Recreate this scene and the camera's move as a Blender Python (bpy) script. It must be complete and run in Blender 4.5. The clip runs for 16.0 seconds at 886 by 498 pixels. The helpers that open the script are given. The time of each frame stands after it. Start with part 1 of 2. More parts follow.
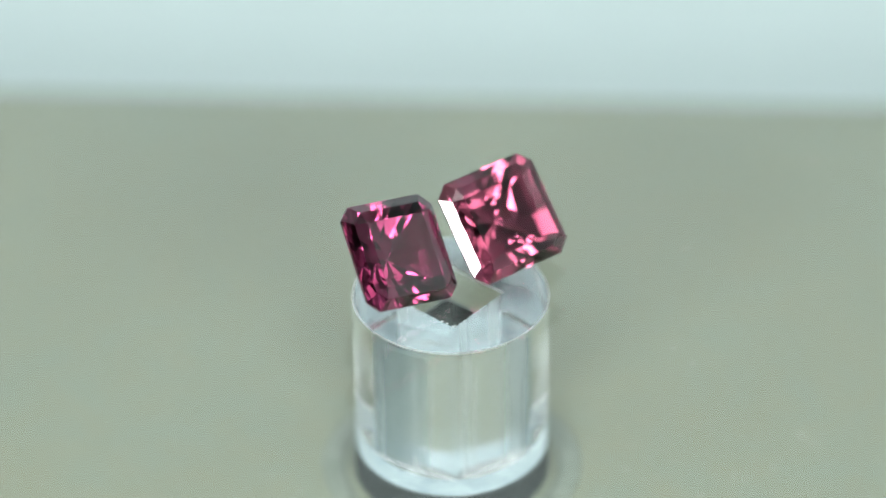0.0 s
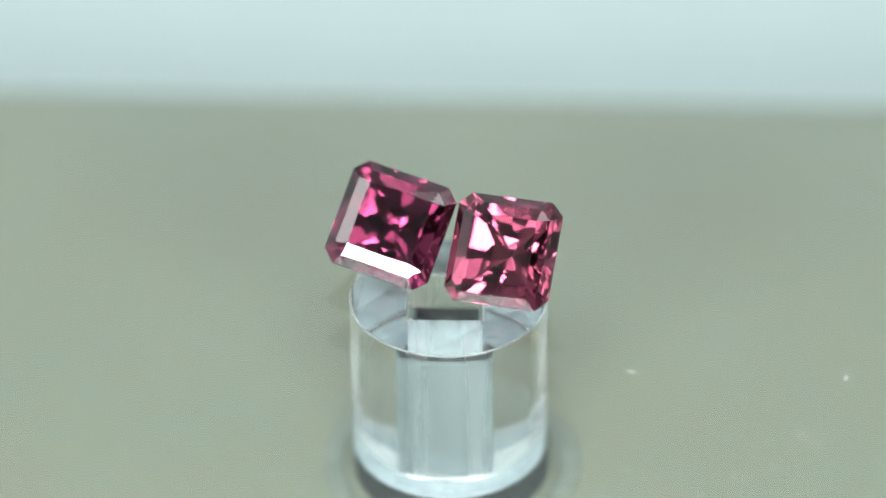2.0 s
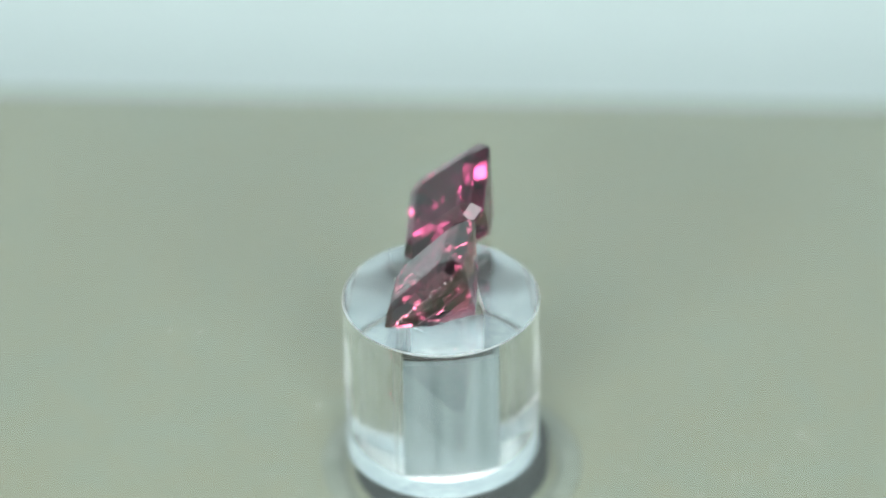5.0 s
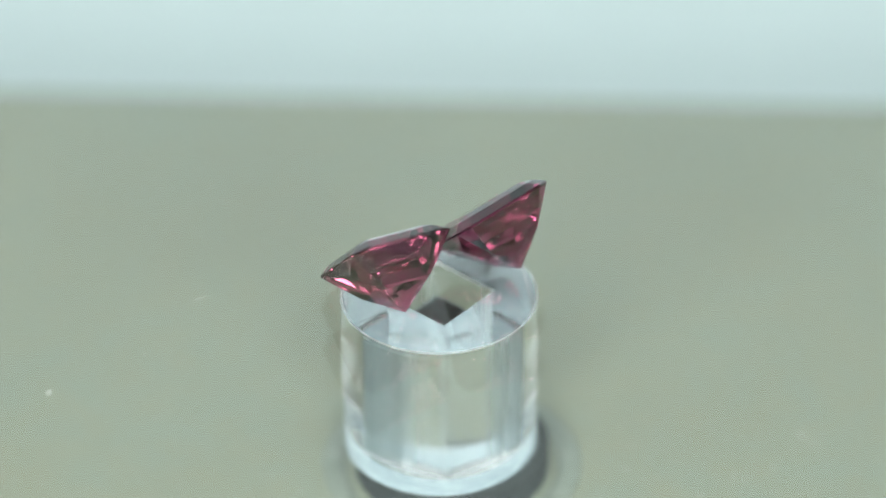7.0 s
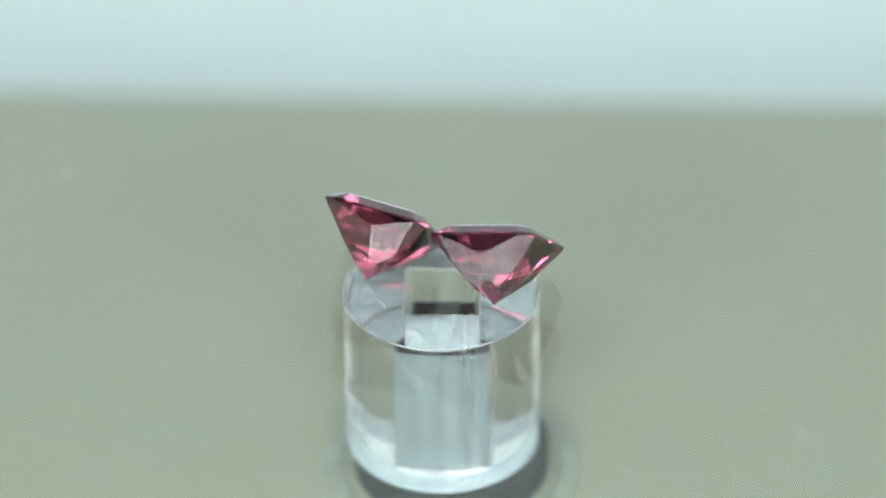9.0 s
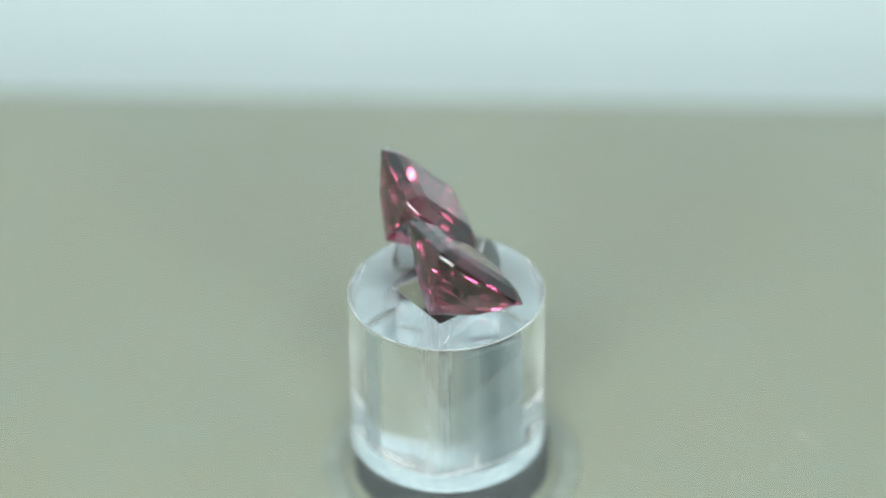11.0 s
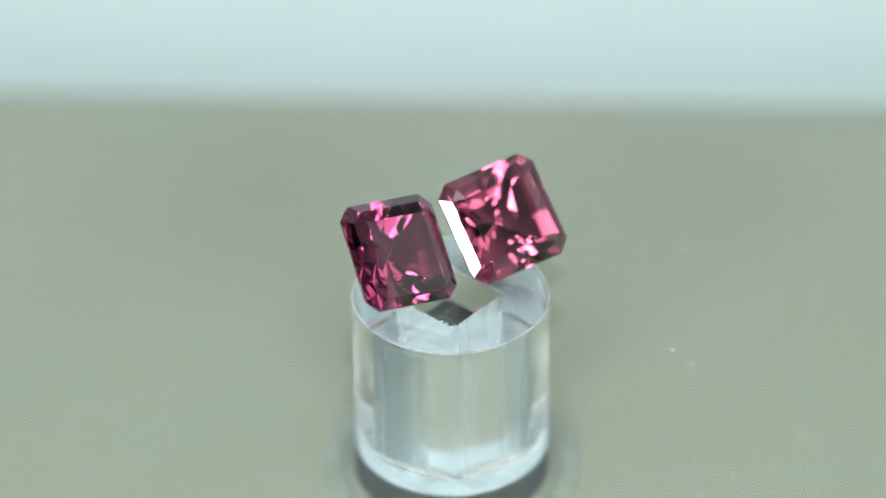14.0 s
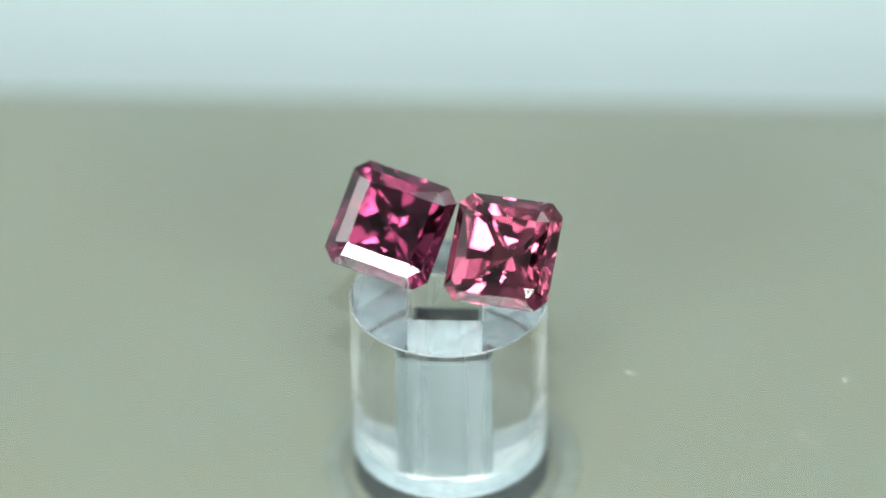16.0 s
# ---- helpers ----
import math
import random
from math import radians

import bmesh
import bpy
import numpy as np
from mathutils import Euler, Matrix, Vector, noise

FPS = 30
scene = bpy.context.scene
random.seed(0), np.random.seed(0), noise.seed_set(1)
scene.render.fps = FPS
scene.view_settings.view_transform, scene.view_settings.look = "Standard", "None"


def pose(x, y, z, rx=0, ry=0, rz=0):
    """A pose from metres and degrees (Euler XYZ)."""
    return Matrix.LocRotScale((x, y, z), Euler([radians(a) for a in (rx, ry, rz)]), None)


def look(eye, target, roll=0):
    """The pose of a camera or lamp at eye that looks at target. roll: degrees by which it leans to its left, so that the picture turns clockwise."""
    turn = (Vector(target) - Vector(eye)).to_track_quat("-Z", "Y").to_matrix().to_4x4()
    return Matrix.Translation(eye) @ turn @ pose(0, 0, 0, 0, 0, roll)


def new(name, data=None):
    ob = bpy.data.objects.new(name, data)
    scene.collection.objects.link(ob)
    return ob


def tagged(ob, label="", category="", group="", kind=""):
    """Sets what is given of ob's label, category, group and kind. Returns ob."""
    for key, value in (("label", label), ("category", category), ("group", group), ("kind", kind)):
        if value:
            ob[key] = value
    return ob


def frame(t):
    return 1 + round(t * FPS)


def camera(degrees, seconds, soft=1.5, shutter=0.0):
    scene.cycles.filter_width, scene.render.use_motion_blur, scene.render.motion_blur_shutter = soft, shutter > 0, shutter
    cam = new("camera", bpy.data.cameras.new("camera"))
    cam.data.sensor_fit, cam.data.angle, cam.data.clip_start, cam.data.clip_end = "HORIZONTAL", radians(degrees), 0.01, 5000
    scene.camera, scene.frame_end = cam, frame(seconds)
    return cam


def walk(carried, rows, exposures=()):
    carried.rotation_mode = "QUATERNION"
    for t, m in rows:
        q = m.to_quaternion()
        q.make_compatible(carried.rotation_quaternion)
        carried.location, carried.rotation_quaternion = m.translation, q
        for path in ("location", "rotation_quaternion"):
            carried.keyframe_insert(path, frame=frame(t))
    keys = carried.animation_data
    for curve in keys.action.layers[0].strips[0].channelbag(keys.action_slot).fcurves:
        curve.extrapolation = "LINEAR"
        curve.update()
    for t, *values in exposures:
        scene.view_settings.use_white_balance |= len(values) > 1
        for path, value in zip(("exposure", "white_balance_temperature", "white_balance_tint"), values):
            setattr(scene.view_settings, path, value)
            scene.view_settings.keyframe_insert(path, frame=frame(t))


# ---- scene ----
cam = camera(11.18, 16.0)
MM = 0.001
TURN = -25.75          # degrees a second, clockwise from above
EYE = Vector((0.0, -0.18542, 0.14650))
FORWARD = Vector((math.sin(radians(-0.02)) * math.cos(radians(-35.68)), math.cos(radians(-0.02)) * math.cos(radians(-35.68)), math.sin(radians(-35.68))))
walk(cam, [(0.0, look(EYE, EYE + FORWARD, -0.66)), (16.0, look(EYE, EYE + FORWARD, -0.66))], exposures=[(0.0, -0.76), (16.0, -0.76)])
cam.data.dof.use_dof = True
cam.data.dof.focus_distance = 0.2265
cam.data.dof.aperture_fstop = 14.5

# ---- light ----
scene.cycles.caustics_refractive = scene.cycles.caustics_reflective = False
world = bpy.data.worlds.new("World")
scene.world = world
world.use_nodes = True
world.node_tree.nodes["Background"].inputs["Color"].default_value = (0.80, 0.93, 0.95, 1)
world.node_tree.nodes["Background"].inputs["Strength"].default_value = 0.10


def area(name, size_x, size_y, watts, eye, target, colour):
    data = bpy.data.lights.new(name, "AREA")
    data.shape, data.size, data.size_y, data.energy, data.color = "RECTANGLE", size_x, size_y, watts, colour
    ob = new(name, data)
    ob.matrix_world = look(eye, target)
    return ob


# two lamps in front with the viewer between them, one overhead, and one at either side
for x, y in ((-0.083, -0.158), (0.065, -0.166)):
    area("front_panel_light", 0.093, 0.064, 1.5, (x, y, 0.105), (0, 0, 0.014), (0.97, 1.0, 1.0))
area("top_panel_light", 0.22, 0.10, 0.40, (0.0, -0.06, 0.33), (0, 0, 0), (1.0, 0.99, 0.97))
area("side_panel_light", 0.11, 0.08, 0.24, (-0.165, -0.02, 0.245), (0, 0, 0), (0.97, 1.0, 1.0))
area("side_panel_light", 0.11, 0.08, 0.24, (0.165, -0.02, 0.245), (0, 0, 0), (0.97, 1.0, 1.0))

# ---- materials ----


def material(name):
    m = bpy.data.materials.new(name)
    m.use_nodes = True
    return m, m.node_tree.nodes, m.node_tree.links, m.node_tree.nodes["Principled BSDF"]


def surface(name, colour, rough, second=None, scale=40.0, fine=900.0, bump=0.0, spec=0.5):
    """Two scales of variation between colour and second, with a fine bump."""
    m, nodes, links, p = material(name)
    second = second or tuple(c * 0.9 for c in colour)
    at = nodes.new("ShaderNodeTexCoord")
    big, small = nodes.new("ShaderNodeTexNoise"), nodes.new("ShaderNodeTexNoise")
    big.inputs["Scale"].default_value, small.inputs["Scale"].default_value = scale, fine
    big.inputs["Detail"].default_value = 4
    for n in (big, small):
        links.new(at.outputs["Object"], n.inputs["Vector"])
    mix = nodes.new("ShaderNodeMix")
    mix.data_type = "RGBA"
    mix.inputs[6].default_value, mix.inputs[7].default_value = (*colour, 1), (*second, 1)
    add = nodes.new("ShaderNodeMath")
    add.operation = "MULTIPLY"
    links.new(big.outputs["Fac"], add.inputs[0])
    links.new(small.outputs["Fac"], add.inputs[1])
    ramp = nodes.new("ShaderNodeMapRange")
    ramp.inputs["From Min"].default_value, ramp.inputs["From Max"].default_value = 0.12, 0.40
    links.new(add.outputs[0], ramp.inputs["Value"])
    links.new(ramp.outputs["Result"], mix.inputs[0])
    links.new(mix.outputs[2], p.inputs["Base Color"])
    p.inputs["Roughness"].default_value = rough
    p.inputs["Specular IOR Level"].default_value = spec
    if bump:
        b = nodes.new("ShaderNodeBump")
        b.inputs["Strength"].default_value, b.inputs["Distance"].default_value = bump, 0.0001
        links.new(small.outputs["Fac"], b.inputs["Height"])
        links.new(b.outputs["Normal"], p.inputs["Normal"])
    return m


def clear(name, colour, ior, rough=0.0):
    m, nodes, links, p = material(name)
    p.inputs["Base Color"].default_value = (*colour, 1)
    p.inputs["Roughness"].default_value = rough
    p.inputs["IOR"].default_value = ior
    p.inputs["Transmission Weight"].default_value = 1.0
    return m


BOARD = surface("grey_green_board", (0.122, 0.134, 0.089), 0.42, (0.116, 0.139, 0.101), 70.0, 500.0, spec=0.4)
PAPER = surface("pale_blue_paper", (0.462, 0.552, 0.555), 0.7, (0.48, 0.568, 0.57), 12.0, 700.0, 0.05)
FABRIC = surface("white_fabric", (0.78, 0.80, 0.80), 0.9, (0.72, 0.74, 0.74), 10.0, 1200.0, 0.1)
CLOTH = surface("dark_cloth", (0.03, 0.03, 0.032), 0.9)
# the pad's mottle stands in for broken light inside the acrylic
PAD = surface("mottled_adhesive_pad", (0.14, 0.20, 0.215), 0.5, (0.33, 0.41, 0.42), 500.0, 2600.0)
# dark stand-in for the stand's reflection and for the dark patch in its hole
DARK_STANDIN = surface("dark_standin", (0.004, 0.006, 0.005), 0.8, (0.007, 0.009, 0.008), 300.0, 3000.0, spec=0.08)
# tone of the ring that stands in for light thrown round the base
HALO_RING = surface("halo_ring_tone", (0.085, 0.105, 0.08), 0.35, (0.15, 0.175, 0.145), 260.0, 1500.0, spec=0.4)
ACRYLIC = clear("clear_acrylic", (0.93, 0.97, 0.985), 1.49, 0.01)
FROSTED = clear("sawn_acrylic", (0.90, 0.95, 0.97), 1.49, 0.06)


def streaks(m):
    """Fine upright tool marks on a sawn face."""
    nodes, links = m.node_tree.nodes, m.node_tree.links
    at, scale, n, b = (nodes.new("ShaderNode" + k) for k in ("TexCoord", "Mapping", "TexNoise", "Bump"))
    scale.inputs["Scale"].default_value = (5000, 5000, 200)
    n.inputs["Scale"].default_value = 1.0
    b.inputs["Strength"].default_value, b.inputs["Distance"].default_value = 0.08, 0.00003
    links.new(at.outputs["Object"], scale.inputs["Vector"])
    links.new(scale.outputs["Vector"], n.inputs["Vector"])
    links.new(n.outputs["Fac"], b.inputs["Height"])
    links.new(b.outputs["Normal"], m.node_tree.nodes["Principled BSDF"].inputs["Normal"])
    # broad upright bands, some rougher than others
    wide, bands, r = (nodes.new("ShaderNode" + k) for k in ("Mapping", "TexNoise", "MapRange"))
    wide.inputs["Scale"].default_value = (1100, 1100, 25)
    bands.inputs["Scale"].default_value = 1.0
    r.inputs["From Min"].default_value, r.inputs["From Max"].default_value = 0.35, 0.65
    r.inputs["To Min"].default_value, r.inputs["To Max"].default_value = 0.08, 0.32
    links.new(at.outputs["Object"], wide.inputs["Vector"])
    links.new(wide.outputs["Vector"], bands.inputs["Vector"])
    links.new(bands.outputs["Fac"], r.inputs["Value"])
    links.new(r.outputs["Result"], m.node_tree.nodes["Principled BSDF"].inputs["Roughness"])


def uneven(m, scale, strength):
    """A slightly wavy, cast surface."""
    nodes, links = m.node_tree.nodes, m.node_tree.links
    at, n, b = (nodes.new("ShaderNode" + k) for k in ("TexCoord", "TexNoise", "Bump"))
    n.inputs["Scale"].default_value, n.inputs["Detail"].default_value = scale, 1.0
    b.inputs["Strength"].default_value, b.inputs["Distance"].default_value = strength, 0.0002
    links.new(at.outputs["Object"], n.inputs["Vector"])
    links.new(n.outputs["Fac"], b.inputs["Height"])
    links.new(b.outputs["Normal"], m.node_tree.nodes["Principled BSDF"].inputs["Normal"])


def drawn(m, across, along):
    """Pulls a surface's variation out into upright streaks."""
    nodes, links = m.node_tree.nodes, m.node_tree.links
    at = next(n for n in nodes if n.type == "TEX_COORD")
    for n in [n for n in nodes if n.type == "TEX_NOISE"]:
        stretch = nodes.new("ShaderNodeMapping")
        stretch.inputs["Scale"].default_value = (across, across, along)
        links.new(at.outputs["Object"], stretch.inputs["Vector"])
        links.new(stretch.outputs["Vector"], n.inputs["Vector"])


streaks(FROSTED)
uneven(ACRYLIC, 260.0, 0.15)
# grey of the added post; its upright streaks imitate bands of reflected light
HOLE_POST = surface("streaked_grey_post", (0.034, 0.056, 0.055), 0.34, (0.10, 0.13, 0.128), 600.0, 1500.0)
drawn(HOLE_POST, 1.0, 0.03)
NICK = clear("chipped_acrylic", (0.95, 0.97, 0.98), 1.49, 0.5)
GLASS = clear("clear_glass_plate", (0.99, 1.0, 0.995), 1.5)
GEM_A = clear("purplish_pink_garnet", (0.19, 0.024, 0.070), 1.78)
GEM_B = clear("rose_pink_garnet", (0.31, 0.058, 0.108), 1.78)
# pavilion tints stand in for light's shorter or longer path through the stone
GEM_A_BASE = clear("purplish_garnet_pavilion_tint", (0.23, 0.038, 0.082), 1.78)
GEM_B_BASE = clear("rose_garnet_pavilion_tint", (0.29, 0.058, 0.105), 1.78)
DUST = surface("pale_dust", (0.32, 0.345, 0.31), 0.9, (0.25, 0.275, 0.25))


def solid(name, bm, mat, smooth=False):
    me = bpy.data.meshes.new(name)
    bmesh.ops.recalc_face_normals(bm, faces=bm.faces)
    bm.to_mesh(me)
    bm.free()
    me.materials.append(mat)
    if smooth:
        for poly in me.polygons:
            poly.use_smooth = True
    return new(name, me)


# ---- setting ----
BACK = [(-0.0256, 0.0361), (0.0254, 0.0335)]   # two points of the board's rear edge
FLOOR = -1.8 * MM


def build_board():
    """The grey-green board: a slab with rounded edges, its rear edge a little askew."""
    bm = bmesh.new()
    slope = (BACK[1][1] - BACK[0][1]) / (BACK[1][0] - BACK[0][0])
    mid = (BACK[0][1] + BACK[1][1]) / 2
    pts = [(-0.14, -0.030), (0.14, -0.030), (0.14, mid + slope * 0.14), (-0.14, mid - slope * 0.14)]
    low = [bm.verts.new((x, y, FLOOR - 0.045)) for x, y in pts]
    top = [bm.verts.new((x, y, FLOOR)) for x, y in pts]
    bm.faces.new(low[::-1])
    bm.faces.new(top)
    for i in range(4):
        j = (i + 1) % 4
        bm.faces.new((low[i], low[j], top[j], top[i]))
    bmesh.ops.bevel(bm, geom=list(bm.edges), offset=0.0008, segments=3, affect="EDGES")
    ob = solid("base_board", bm, BOARD)
    return tagged(ob, "glossy grey-green base board under the clear stand", "board")


def sheet(name, rows, mat, thick=0.001):
    """A strip of rows of (y, z) pulled along x, with thickness."""
    bm = bmesh.new()
    half = 0.26
    n = len(rows)
    norm = []
    for i in range(n):
        a, b = rows[max(i - 1, 0)], rows[min(i + 1, n - 1)]
        d = Vector((b[0] - a[0], b[1] - a[1])).normalized()
        norm.append((d.y, -d.x))
    up = [[bm.verts.new((s * half, y, z)) for s in (-1, 1)] for y, z in rows]
    dn = [[bm.verts.new((s * half, y + k[0] * thick, z + k[1] * thick)) for s in (-1, 1)] for (y, z), k in zip(rows, norm)]
    for i in range(n - 1):
        bm.faces.new((up[i][0], up[i][1], up[i + 1][1], up[i + 1][0]))
        bm.faces.new((dn[i][0], dn[i + 1][0], dn[i + 1][1], dn[i][1]))
        for s in (0, 1):
            bm.faces.new((up[i][s], up[i + 1][s], dn[i + 1][s], dn[i][s]))
    for i in (0, n - 1):
        bm.faces.new((up[i][0], up[i][1], dn[i][1], dn[i][0]))
    return solid(name, bm, mat, True)


def panel(name, low, high, mat, label):
    bm = bmesh.new()
    bmesh.ops.create_cube(bm, size=1.0)
    for v in bm.verts:
        v.co = Vector(((low[i] + high[i]) / 2 + v.co[i] * (high[i] - low[i]) for i in range(3)))
    return tagged(solid(name, bm, mat), label, "wall", kind="structure")


def build_setting():
    low = FLOOR - 0.045
    sweep = [(-0.028, low), (0.10, low)]
    for k in range(1, 13):
        a = k / 12 * math.pi / 2
        sweep.append((0.10 + 0.08 * math.sin(a), low + 0.08 * (1 - math.cos(a))))
    sweep.append((0.18, 0.42))
    tagged(sheet("backdrop", sweep, PAPER), "pale blue seamless paper curving up behind the board", "backdrop", kind="structure")
    # unseen sheet, added dark so the stones' facets mirror nothing bright
    panel("floor", (-0.261, -0.300, low - 0.003), (0.261, -0.0285, low - 0.0005), CLOTH, "unseen dark cloth added before the board to darken reflections in the stones")
    for name, x in (("wall_left", -0.262), ("wall_right", 0.262)):
        panel(name, (x - 0.001, -0.30, low - 0.001), (x + 0.001, 0.19, 0.42), FABRIC, "white fabric side of a light tent")
    panel("ceiling", (-0.263, -0.30, 0.421), (0.263, 0.19, 0.424), FABRIC, "white fabric top of a light tent")
    panel("wall_front", (-0.263, -0.304, low - 0.001), (0.263, -0.301, 0.424), CLOTH, "dark cloth closing the tent behind the viewer")


build_setting()
build_board()

# ---- the clear stand, plate and stones; all turn round one upright axis ----
STAND_TOP = 9.09 * MM
PLATE_TOP = 11.83 * MM


def build_stand():
    """A clear cylinder with a square hole bored through it."""
    bm = bmesh.new()
    n, cx, cy, r, bev = 96, 0.30 * MM, -0.01 * MM, 5.0 * MM, 0.06 * MM
    hx, hy, hw, turn = 0.24 * MM, -0.09 * MM, 1.89 * MM, radians(49.15 - 135)
    def ring(z, rad):
        return [bm.verts.new((cx + rad * math.cos(2 * math.pi * i / n), cy + rad * math.sin(2 * math.pi * i / n), z)) for i in range(n)]
    def square(z, w):
        out = []
        for i in range(n):
            # the point of a square, walked once round with n steps
            k, f = divmod(i, n // 4)
            f /= n // 4
            p0, p1 = turn + k * math.pi / 2, turn + (k + 1) * math.pi / 2
            q = 2 ** 0.5 * w
            out.append(bm.verts.new((hx + q * (math.cos(p0) * (1 - f) + math.cos(p1) * f), hy + q * (math.sin(p0) * (1 - f) + math.sin(p1) * f), z)))
        return out
    loops = [ring(0.0, r - bev), ring(bev, r), ring(2 * bev, r), ring(STAND_TOP - 2 * bev, r), ring(STAND_TOP - bev, r), ring(STAND_TOP, r - bev),
             square(STAND_TOP, hw + 0.08 * MM), square(STAND_TOP - 0.08 * MM, hw), square(0.04 * MM, hw), square(0.0, hw + 0.04 * MM)]
    shift = round(turn / (2 * math.pi) * n)
    for k in range(10):
        a, b = loops[k], loops[(k + 1) % 10]
        for i in range(n):
            j = (i + 1) % n
            if k == 5:
                a2 = [a[(q + shift) % n] for q in (i, j)]
                bm.faces.new((a2[0], a2[1], b[j], b[i]))
            elif k == 9:
                b2 = [b[(q + shift) % n] for q in (i, j)]
                bm.faces.new((a[i], a[j], b2[1], b2[0]))
            else:
                bm.faces.new((a[i], a[j], b[j], b[i]))
    ob = solid("cylinder", bm, ACRYLIC)
    ob.data.materials.append(FROSTED)
    ob.data.materials.append(NICK)
    for poly in ob.data.polygons:
        c = poly.center
        poly.use_smooth = abs(poly.normal.z) < 0.1 and math.hypot(c.x - cx, c.y - cy) > 4.5 * MM
        inner = abs(poly.normal.z) < 0.1 and math.hypot(c.x - cx, c.y - cy) < 4 * MM
        poly.material_index = 1 if inner else 2 if 0.3 < abs(poly.normal.z) < 0.95 else 0
    stand = tagged(new("display_stand"), "clear acrylic cylinder with a square hole on an added dark drum", "display stand")
    ob.visible_shadow = False
    parts = [tagged(ob, "clear acrylic body with a square hole")]
    bm = bmesh.new()
    loops = []
    for z, q in ((-0.12, 4.80), (-0.09, 4.86), (0.03, 4.84), (0.03, 2.75), (-0.12, 2.75)):
        loops.append([bm.verts.new((cx + q * MM * math.cos(2 * math.pi * i / n), cy + q * MM * math.sin(2 * math.pi * i / n), z * MM)) for i in range(n)])
    for k in range(5):
        a, b = loops[k], loops[(k + 1) % 5]
        for i in range(n):
            bm.faces.new((a[i], a[(i + 1) % n], b[(i + 1) % n], b[i]))
    parts.append(tagged(solid("base_pad", bm, PAD), "thin pale adhesive ring, mottled to imitate light broken up in the acrylic"))
    # an added square post with a broad chamfer fills the lower part of the hole; its end stands in for the dark patch
    # there
    def post(name, levels, mat, label):
        bm = bmesh.new()
        rings = [[bm.verts.new((hx + 2 ** 0.5 * half * MM * math.cos(turn + k * math.pi / 2), hy + 2 ** 0.5 * half * MM * math.sin(turn + k * math.pi / 2), z * MM)) for k in range(4)] for z, half in levels]
        bm.faces.new(rings[0][::-1])
        bm.faces.new(rings[-1])
        for a, b in zip(rings, rings[1:]):
            for k in range(4):
                bm.faces.new((a[k], a[(k + 1) % 4], b[(k + 1) % 4], b[k]))
        parts.append(tagged(solid(name, bm, mat), label))
    post("hole_post", ((-0.10, 1.84), (7.10, 1.84), (7.18, 1.62)), HOLE_POST, "square grey post added in the hole, streaked for bands of reflected light")
    post("hole_post_cap", ((7.184, 1.62), (7.22, 1.60)), DARK_STANDIN, "dark cap added for the dark patch in the hole")
    # nicks along the hole's upper edge
    rng = random.Random(2)
    corner = [(hx + 2 ** 0.5 * hw * math.cos(turn + k * math.pi / 2), hy + 2 ** 0.5 * hw * math.sin(turn + k * math.pi / 2)) for k in range(4)]
    for k, f, size in ((3, 0.80, 0.09), (3, 0.88, 0.06), (3, 0.985, 0.11), (0, 0.03, 0.07), (1, 0.12, 0.05), (2, 0.9, 0.05)):
        p, q = corner[k], corner[(k + 1) % 4]
        bm = bmesh.new()
        bmesh.ops.create_icosphere(bm, subdivisions=1, radius=size * MM)
        for v in bm.verts:
            v.co = Vector((v.co.x * rng.uniform(0.7, 1.3), v.co.y * rng.uniform(0.7, 1.3), v.co.z * 0.5))
            v.co += Vector((p[0] + (q[0] - p[0]) * f, p[1] + (q[1] - p[1]) * f, STAND_TOP - size * 0.6 * MM))
        parts.append(tagged(solid("nick", bm, NICK), "whitish chipped edge"))
    for p in parts:
        p.parent = stand
    return stand


def build_reflection_drum():
    """A low dark drum on the board, added for the stand's dark reflection there; the stand rests on it."""
    bm = bmesh.new()
    n, rad, low, high = 96, 5.05 * MM, FLOOR, -0.13 * MM
    loops = []
    for z, q in ((low, rad - 0.03 * MM), (low + 0.05 * MM, rad), (high - 0.15 * MM, rad), (high, rad - 0.15 * MM)):
        loops.append([bm.verts.new((0.27 * MM + q * math.cos(2 * math.pi * i / n), q * math.sin(2 * math.pi * i / n), z)) for i in range(n)])
    bm.faces.new(loops[0][::-1])
    bm.faces.new(loops[3])
    for a, b in zip(loops, loops[1:]):
        for i in range(n):
            bm.faces.new((a[i], a[(i + 1) % n], b[(i + 1) % n], b[i]))
    hub = tagged(new("reflection_drum"), "low dark drum added in place of the stand's reflection in the board", "turntable hub")
    solid("drum", bm, DARK_STANDIN).parent = hub
    # a low rounded ring round the drum, added for the pale halo of light
    bm = bmesh.new()
    loops = []
    for k in range(9):
        a = math.pi * k / 8
        q, z = 6.15 * MM + 0.62 * MM * math.cos(a), FLOOR + 0.16 * MM * math.sin(a)
        loops.append([bm.verts.new((0.27 * MM + q * math.cos(2 * math.pi * i / n), q * math.sin(2 * math.pi * i / n), z)) for i in range(n)])
    for k in range(9):
        a, b = loops[k], loops[(k + 1) % 9]
        for i in range(n):
            bm.faces.new((a[i], a[(i + 1) % n], b[(i + 1) % n], b[i]))
    tagged(solid("halo_ring", bm, HALO_RING, True), "low grey-green ring added for the halo of light round the base").parent = hub
    return hub


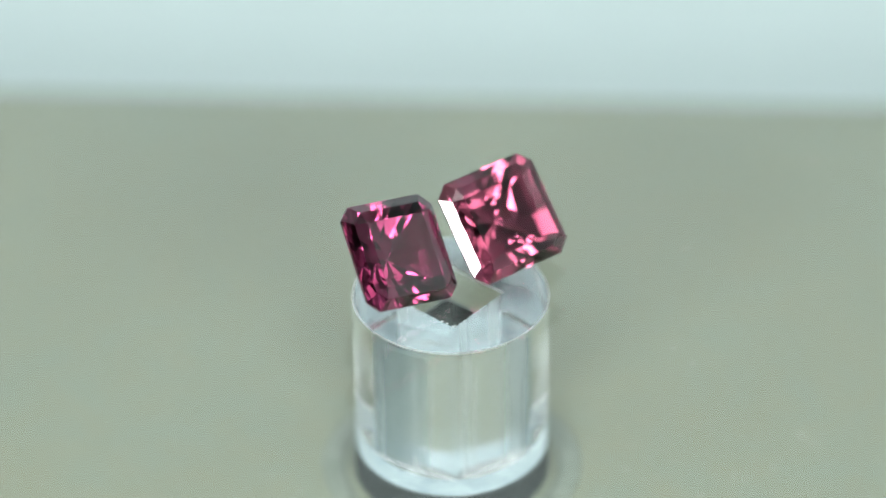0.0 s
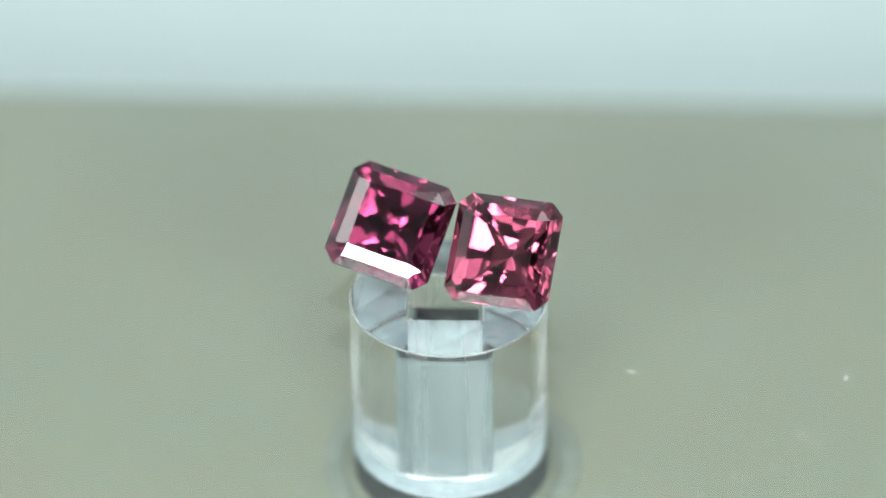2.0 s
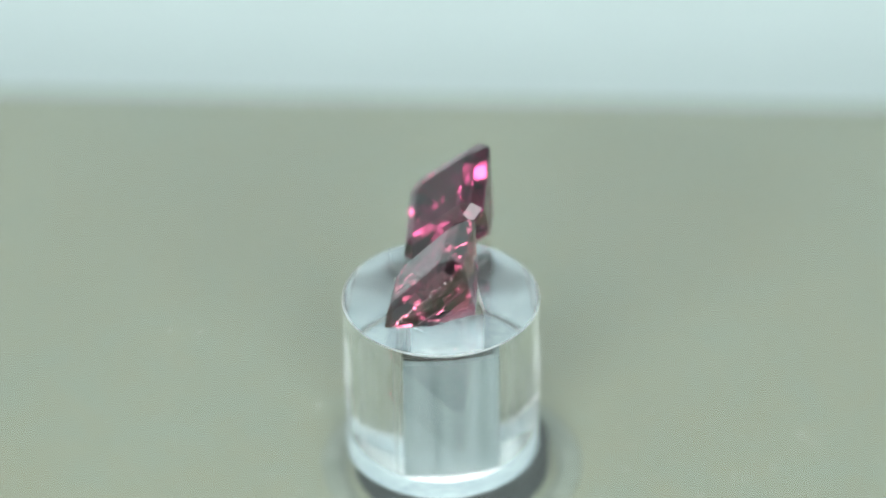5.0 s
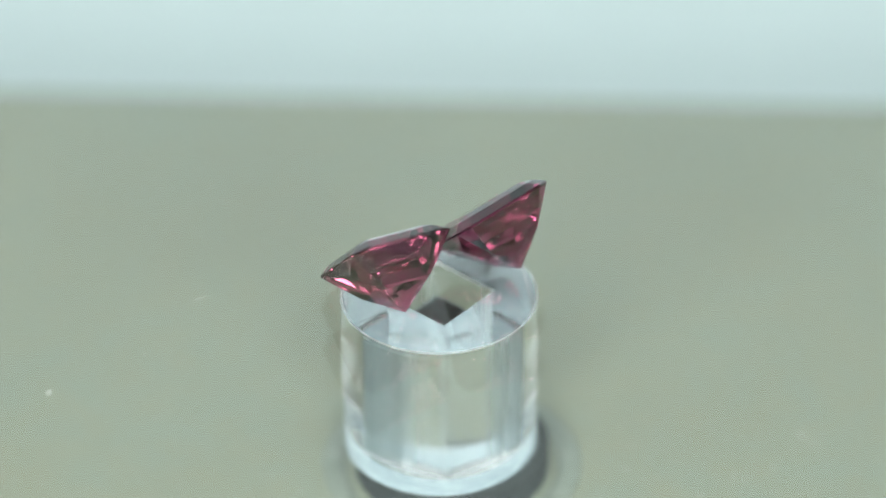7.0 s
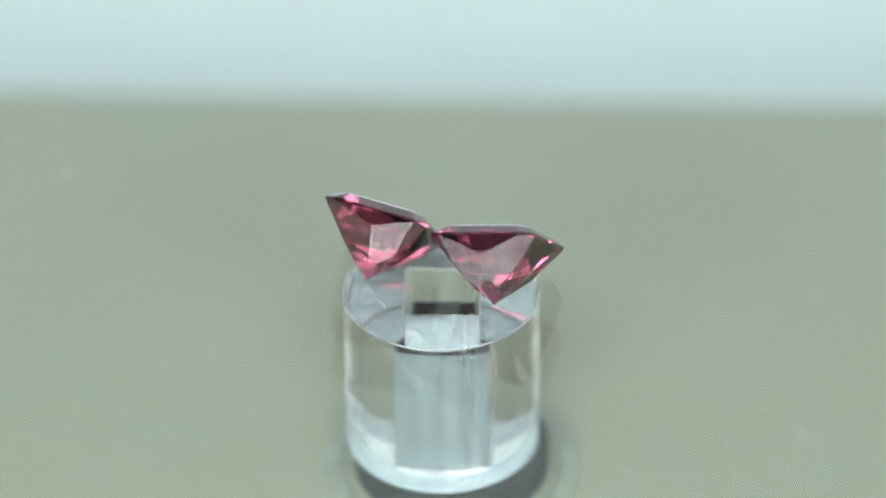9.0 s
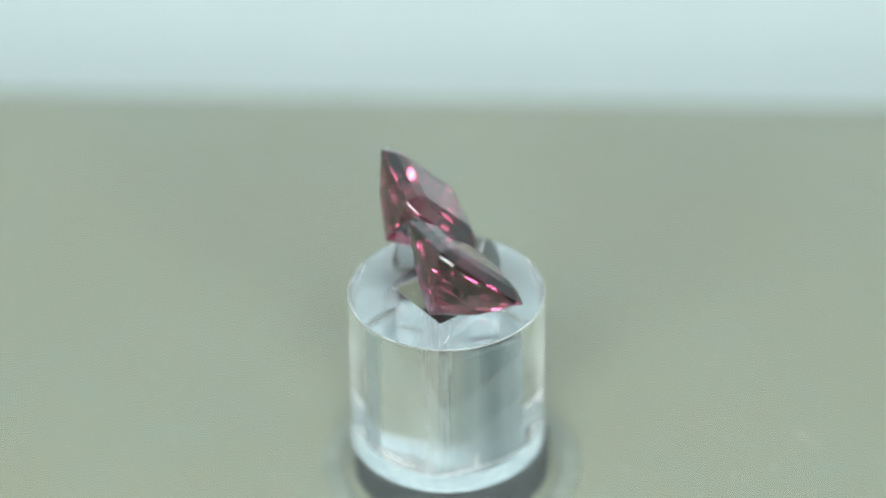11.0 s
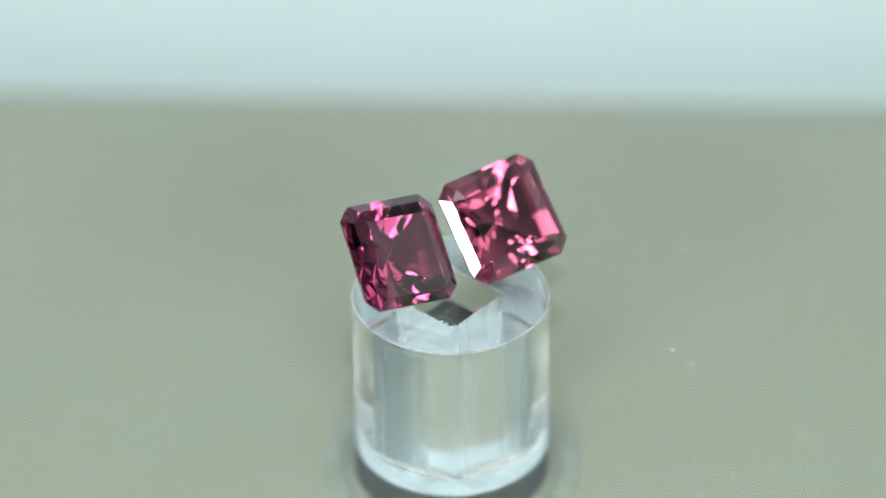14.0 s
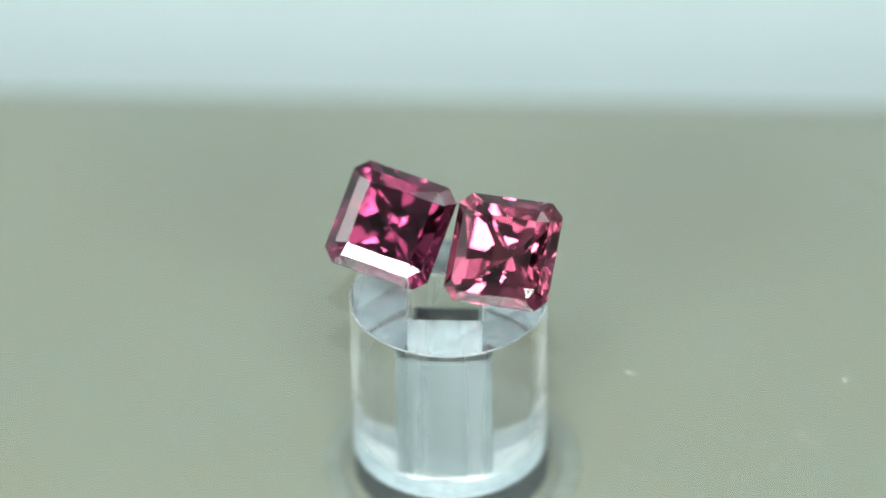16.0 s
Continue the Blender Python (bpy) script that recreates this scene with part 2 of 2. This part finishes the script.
def build_plate():
    bm = bmesh.new()
    n, r = 128, 45 * MM
    loops = []
    for z, rad in ((STAND_TOP + 0.02 * MM, r - 0.3 * MM), (STAND_TOP + 0.32 * MM, r), (PLATE_TOP - 0.3 * MM, r), (PLATE_TOP, r - 0.3 * MM)):
        loops.append([bm.verts.new((rad * math.cos(2 * math.pi * i / n), rad * math.sin(2 * math.pi * i / n), z)) for i in range(n)])
    bm.faces.new(loops[0][::-1])
    bm.faces.new(loops[3])
    for a, b in zip(loops, loops[1:]):
        for i in range(n):
            j = (i + 1) % n
            bm.faces.new((a[i], a[j], b[j], b[i]))
    ob = solid("glass_plate", bm, GLASS)
    ob.visible_shadow = False
    return tagged(ob, "clear round glass turntable plate resting on the acrylic stand", "glass plate")


def gem_points(a, cut, depth, ridge, swell):
    """The corners of a square stone with cut corners: table, two crown steps, girdle and stepped pavilion."""
    pts = []
    def octagon(s, z, k=1.0):
        c = cut * s * k
        for sx in (-1, 1):
            for sy in (-1, 1):
                pts.append((sx * (s - c), sy * s, z))
                pts.append((sx * s, sy * (s - c), z))
    def corners(s, z):
        for sx in (-1, 1):
            for sy in (-1, 1):
                pts.append((sx * s, sy * s, z))
    def mids(s, z):
        pts.extend([(s, 0, z), (-s, 0, z), (0, s, z), (0, -s, z)])
    octagon(1.0, 0.022)
    octagon(1.0, -0.022)
    octagon(0.83, 0.158)
    corners(0.60, 0.228)
    mids(0.615, 0.228)
    # chevron pavilion: a steep triangle under each side, and beside its faint ridge two long facets, then a flatter tip
    lean, steep, under = math.tan(radians(ridge)), 1 / math.tan(radians(57.5)), 1 / math.tan(radians(50.0))
    def along(y, fall):
        return 1 + lean * (1 - cut - y) - under * fall
    meet = (1 - cut) * lean / (under - steep)
    mids(1 - steep * meet, -0.022 - meet)
    mids(along(0, 0.72), -0.742)
    rib = (1 + lean * (1 - cut) - under * 0.62) / (1 + lean)
    corners(rib, -0.642)
    # one more break in each lower facet
    x, y, z = (Vector((along(0, 0.72), 0, -0.742)) + Vector((rib, rib, -0.642)) + Vector((0, 0, -depth))) / 3 * (1 + swell)
    for p, q in ((x, y), (y, x)):
        for sx in (-1, 1):
            for sy in (-1, 1):
                pts.append((sx * p, sy * q, z))
    pts.append((0, 0, -depth))
    return [Vector(p) * a for p in pts]


def build_gem(name, place, rows, mat, base, label, ridge, swell, depth=1.15):
    """rows: the stone's axes in columns, its table along the third."""
    turn = Matrix(rows)
    a = 2.77 * MM
    pts = [Vector(place) * MM + turn @ p for p in gem_points(a, 0.226, depth, ridge, swell)]
    lift = PLATE_TOP + 0.004 * MM - min(p.z for p in pts)
    bm = bmesh.new()
    for p in pts:
        bm.verts.new(p + Vector((0, 0, lift)))
    got = bmesh.ops.convex_hull(bm, input=list(bm.verts))
    bmesh.ops.delete(bm, geom=[g for g in set(got["geom_interior"] + got["geom_unused"]) if isinstance(g, bmesh.types.BMVert)], context="VERTS")
    bmesh.ops.dissolve_limit(bm, angle_limit=radians(0.5), verts=list(bm.verts), edges=list(bm.edges))
    bmesh.ops.recalc_face_normals(bm, faces=bm.faces)
    axis, mid = turn.col[2], Vector(place) * MM + Vector((0, 0, lift))
    shares = {"table": [], "crown": [], "girdle": [], "pavilion": []}
    for face in bm.faces:
        high = (face.calc_center_median() - mid).dot(axis) / a
        along = face.normal.dot(axis)
        which = "table" if along > 0.999 else "girdle" if abs(high) < 0.02 and abs(along) < 0.1 else "crown" if high > 0 else "pavilion"
        shares[which].append([v.co.copy() for v in face.verts])
    gem = tagged(new("gemstone"), label, "gemstone", group="pair of gemstones")
    for which, polys in shares.items():
        me = bpy.data.meshes.new(which)
        verts, faces = [], []
        for poly in polys:
            faces.append(list(range(len(verts), len(verts) + len(poly))))
            verts += [v[:] for v in poly]
        me.from_pydata(verts, [], faces)
        # same stone throughout; the pavilion's tint only imitates absorption along the light's path
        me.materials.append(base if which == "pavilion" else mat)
        new(which, me).parent = gem
    bm.free()
    return gem


stand = build_stand()
build_reflection_drum()
plate = build_plate()
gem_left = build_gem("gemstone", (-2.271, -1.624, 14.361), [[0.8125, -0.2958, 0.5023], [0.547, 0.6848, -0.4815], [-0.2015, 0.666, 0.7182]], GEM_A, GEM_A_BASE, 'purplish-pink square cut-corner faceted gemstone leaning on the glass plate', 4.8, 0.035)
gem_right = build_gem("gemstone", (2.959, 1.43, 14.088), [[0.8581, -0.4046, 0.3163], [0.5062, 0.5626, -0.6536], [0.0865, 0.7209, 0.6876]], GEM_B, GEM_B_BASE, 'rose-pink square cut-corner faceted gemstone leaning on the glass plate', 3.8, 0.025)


# ---- dust ----
def build_dust(name, spots, level, label, seed):
    """Small crumbs lying on a level: (x, y, half-length, half-width) in millimetres, each a squashed, uneven lump."""
    rng = random.Random(seed)
    bm = bmesh.new()
    for x, y, l, w in spots:
        got = bmesh.ops.create_icosphere(bm, subdivisions=1, radius=1.0)["verts"]
        turn = Matrix.Rotation(rng.uniform(0, math.pi), 3, "Z")
        flat = min(l, w) * 0.5
        for v in got:
            v.co = turn @ Vector((v.co.x * l * rng.uniform(0.7, 1.2), v.co.y * w * rng.uniform(0.7, 1.2), v.co.z * flat)) * MM
            v.co += Vector((x * MM, y * MM, level + flat * 0.9 * MM))
    return tagged(solid(name, bm, DUST), label, "dust", kind="stuff")


rng = random.Random(4)
plate_spots = [(19.37, 9.68, 0.17, 0.13), (12.3, 1.94, 0.45, 0.04), (1.56, 8.56, 0.08, 0.06), (12.14, -7.81, 0.10, 0.08),
               (11.31, -6.55, 0.20, 0.05), (20.74, 3.21, 0.08, 0.06), (-12.65, 19.69, 0.12, 0.08), (2.67, 15.04, 0.08, 0.06)]
for k in range(26):
    a, r = rng.uniform(0, 2 * math.pi), rng.uniform(7, 30)
    plate_spots.append((r * math.cos(a), r * math.sin(a), rng.uniform(0.02, 0.06), rng.uniform(0.02, 0.05)))
plate_dust = build_dust("dust", plate_spots, PLATE_TOP, "pale dust specks lying on the clear glass plate", 5)
board_spots = [(18.67, 1.92, 0.22, 0.12), (19.2, 1.2, 0.12, 0.1), (9.38, -0.78, 0.1, 0.08), (14.93, -1.35, 0.12, 0.1), (15.5, -1.6, 0.1, 0.1),
               (17.02, -0.68, 0.12, 0.1), (-16.05, -2.99, 0.25, 0.1), (-7.75, -3.14, 0.12, 0.1), (13.08, -2.96, 0.12, 0.1)]
for k in range(70):
    board_spots.append((rng.gauss(13, 5), rng.gauss(-1.5, 2.2), rng.uniform(0.02, 0.07), rng.uniform(0.02, 0.06)))
for k in range(40):
    board_spots.append((rng.gauss(-10, 7), rng.gauss(-2, 3), rng.uniform(0.03, 0.08), rng.uniform(0.03, 0.07)))
board_spots = [q for q in board_spots if math.hypot(q[0] - 0.3, q[1]) > 5.8]
build_dust("dust", board_spots, FLOOR, "pale dust crumbs scattered over the grey-green board", 6)


def motions():
    rows = [(k * 0.5, pose(0, 0, 0, 0, 0, TURN * k * 0.5)) for k in range(33)]
    for thing in (stand, plate, gem_left, gem_right, plate_dust):
        walk(thing, rows)


motions()
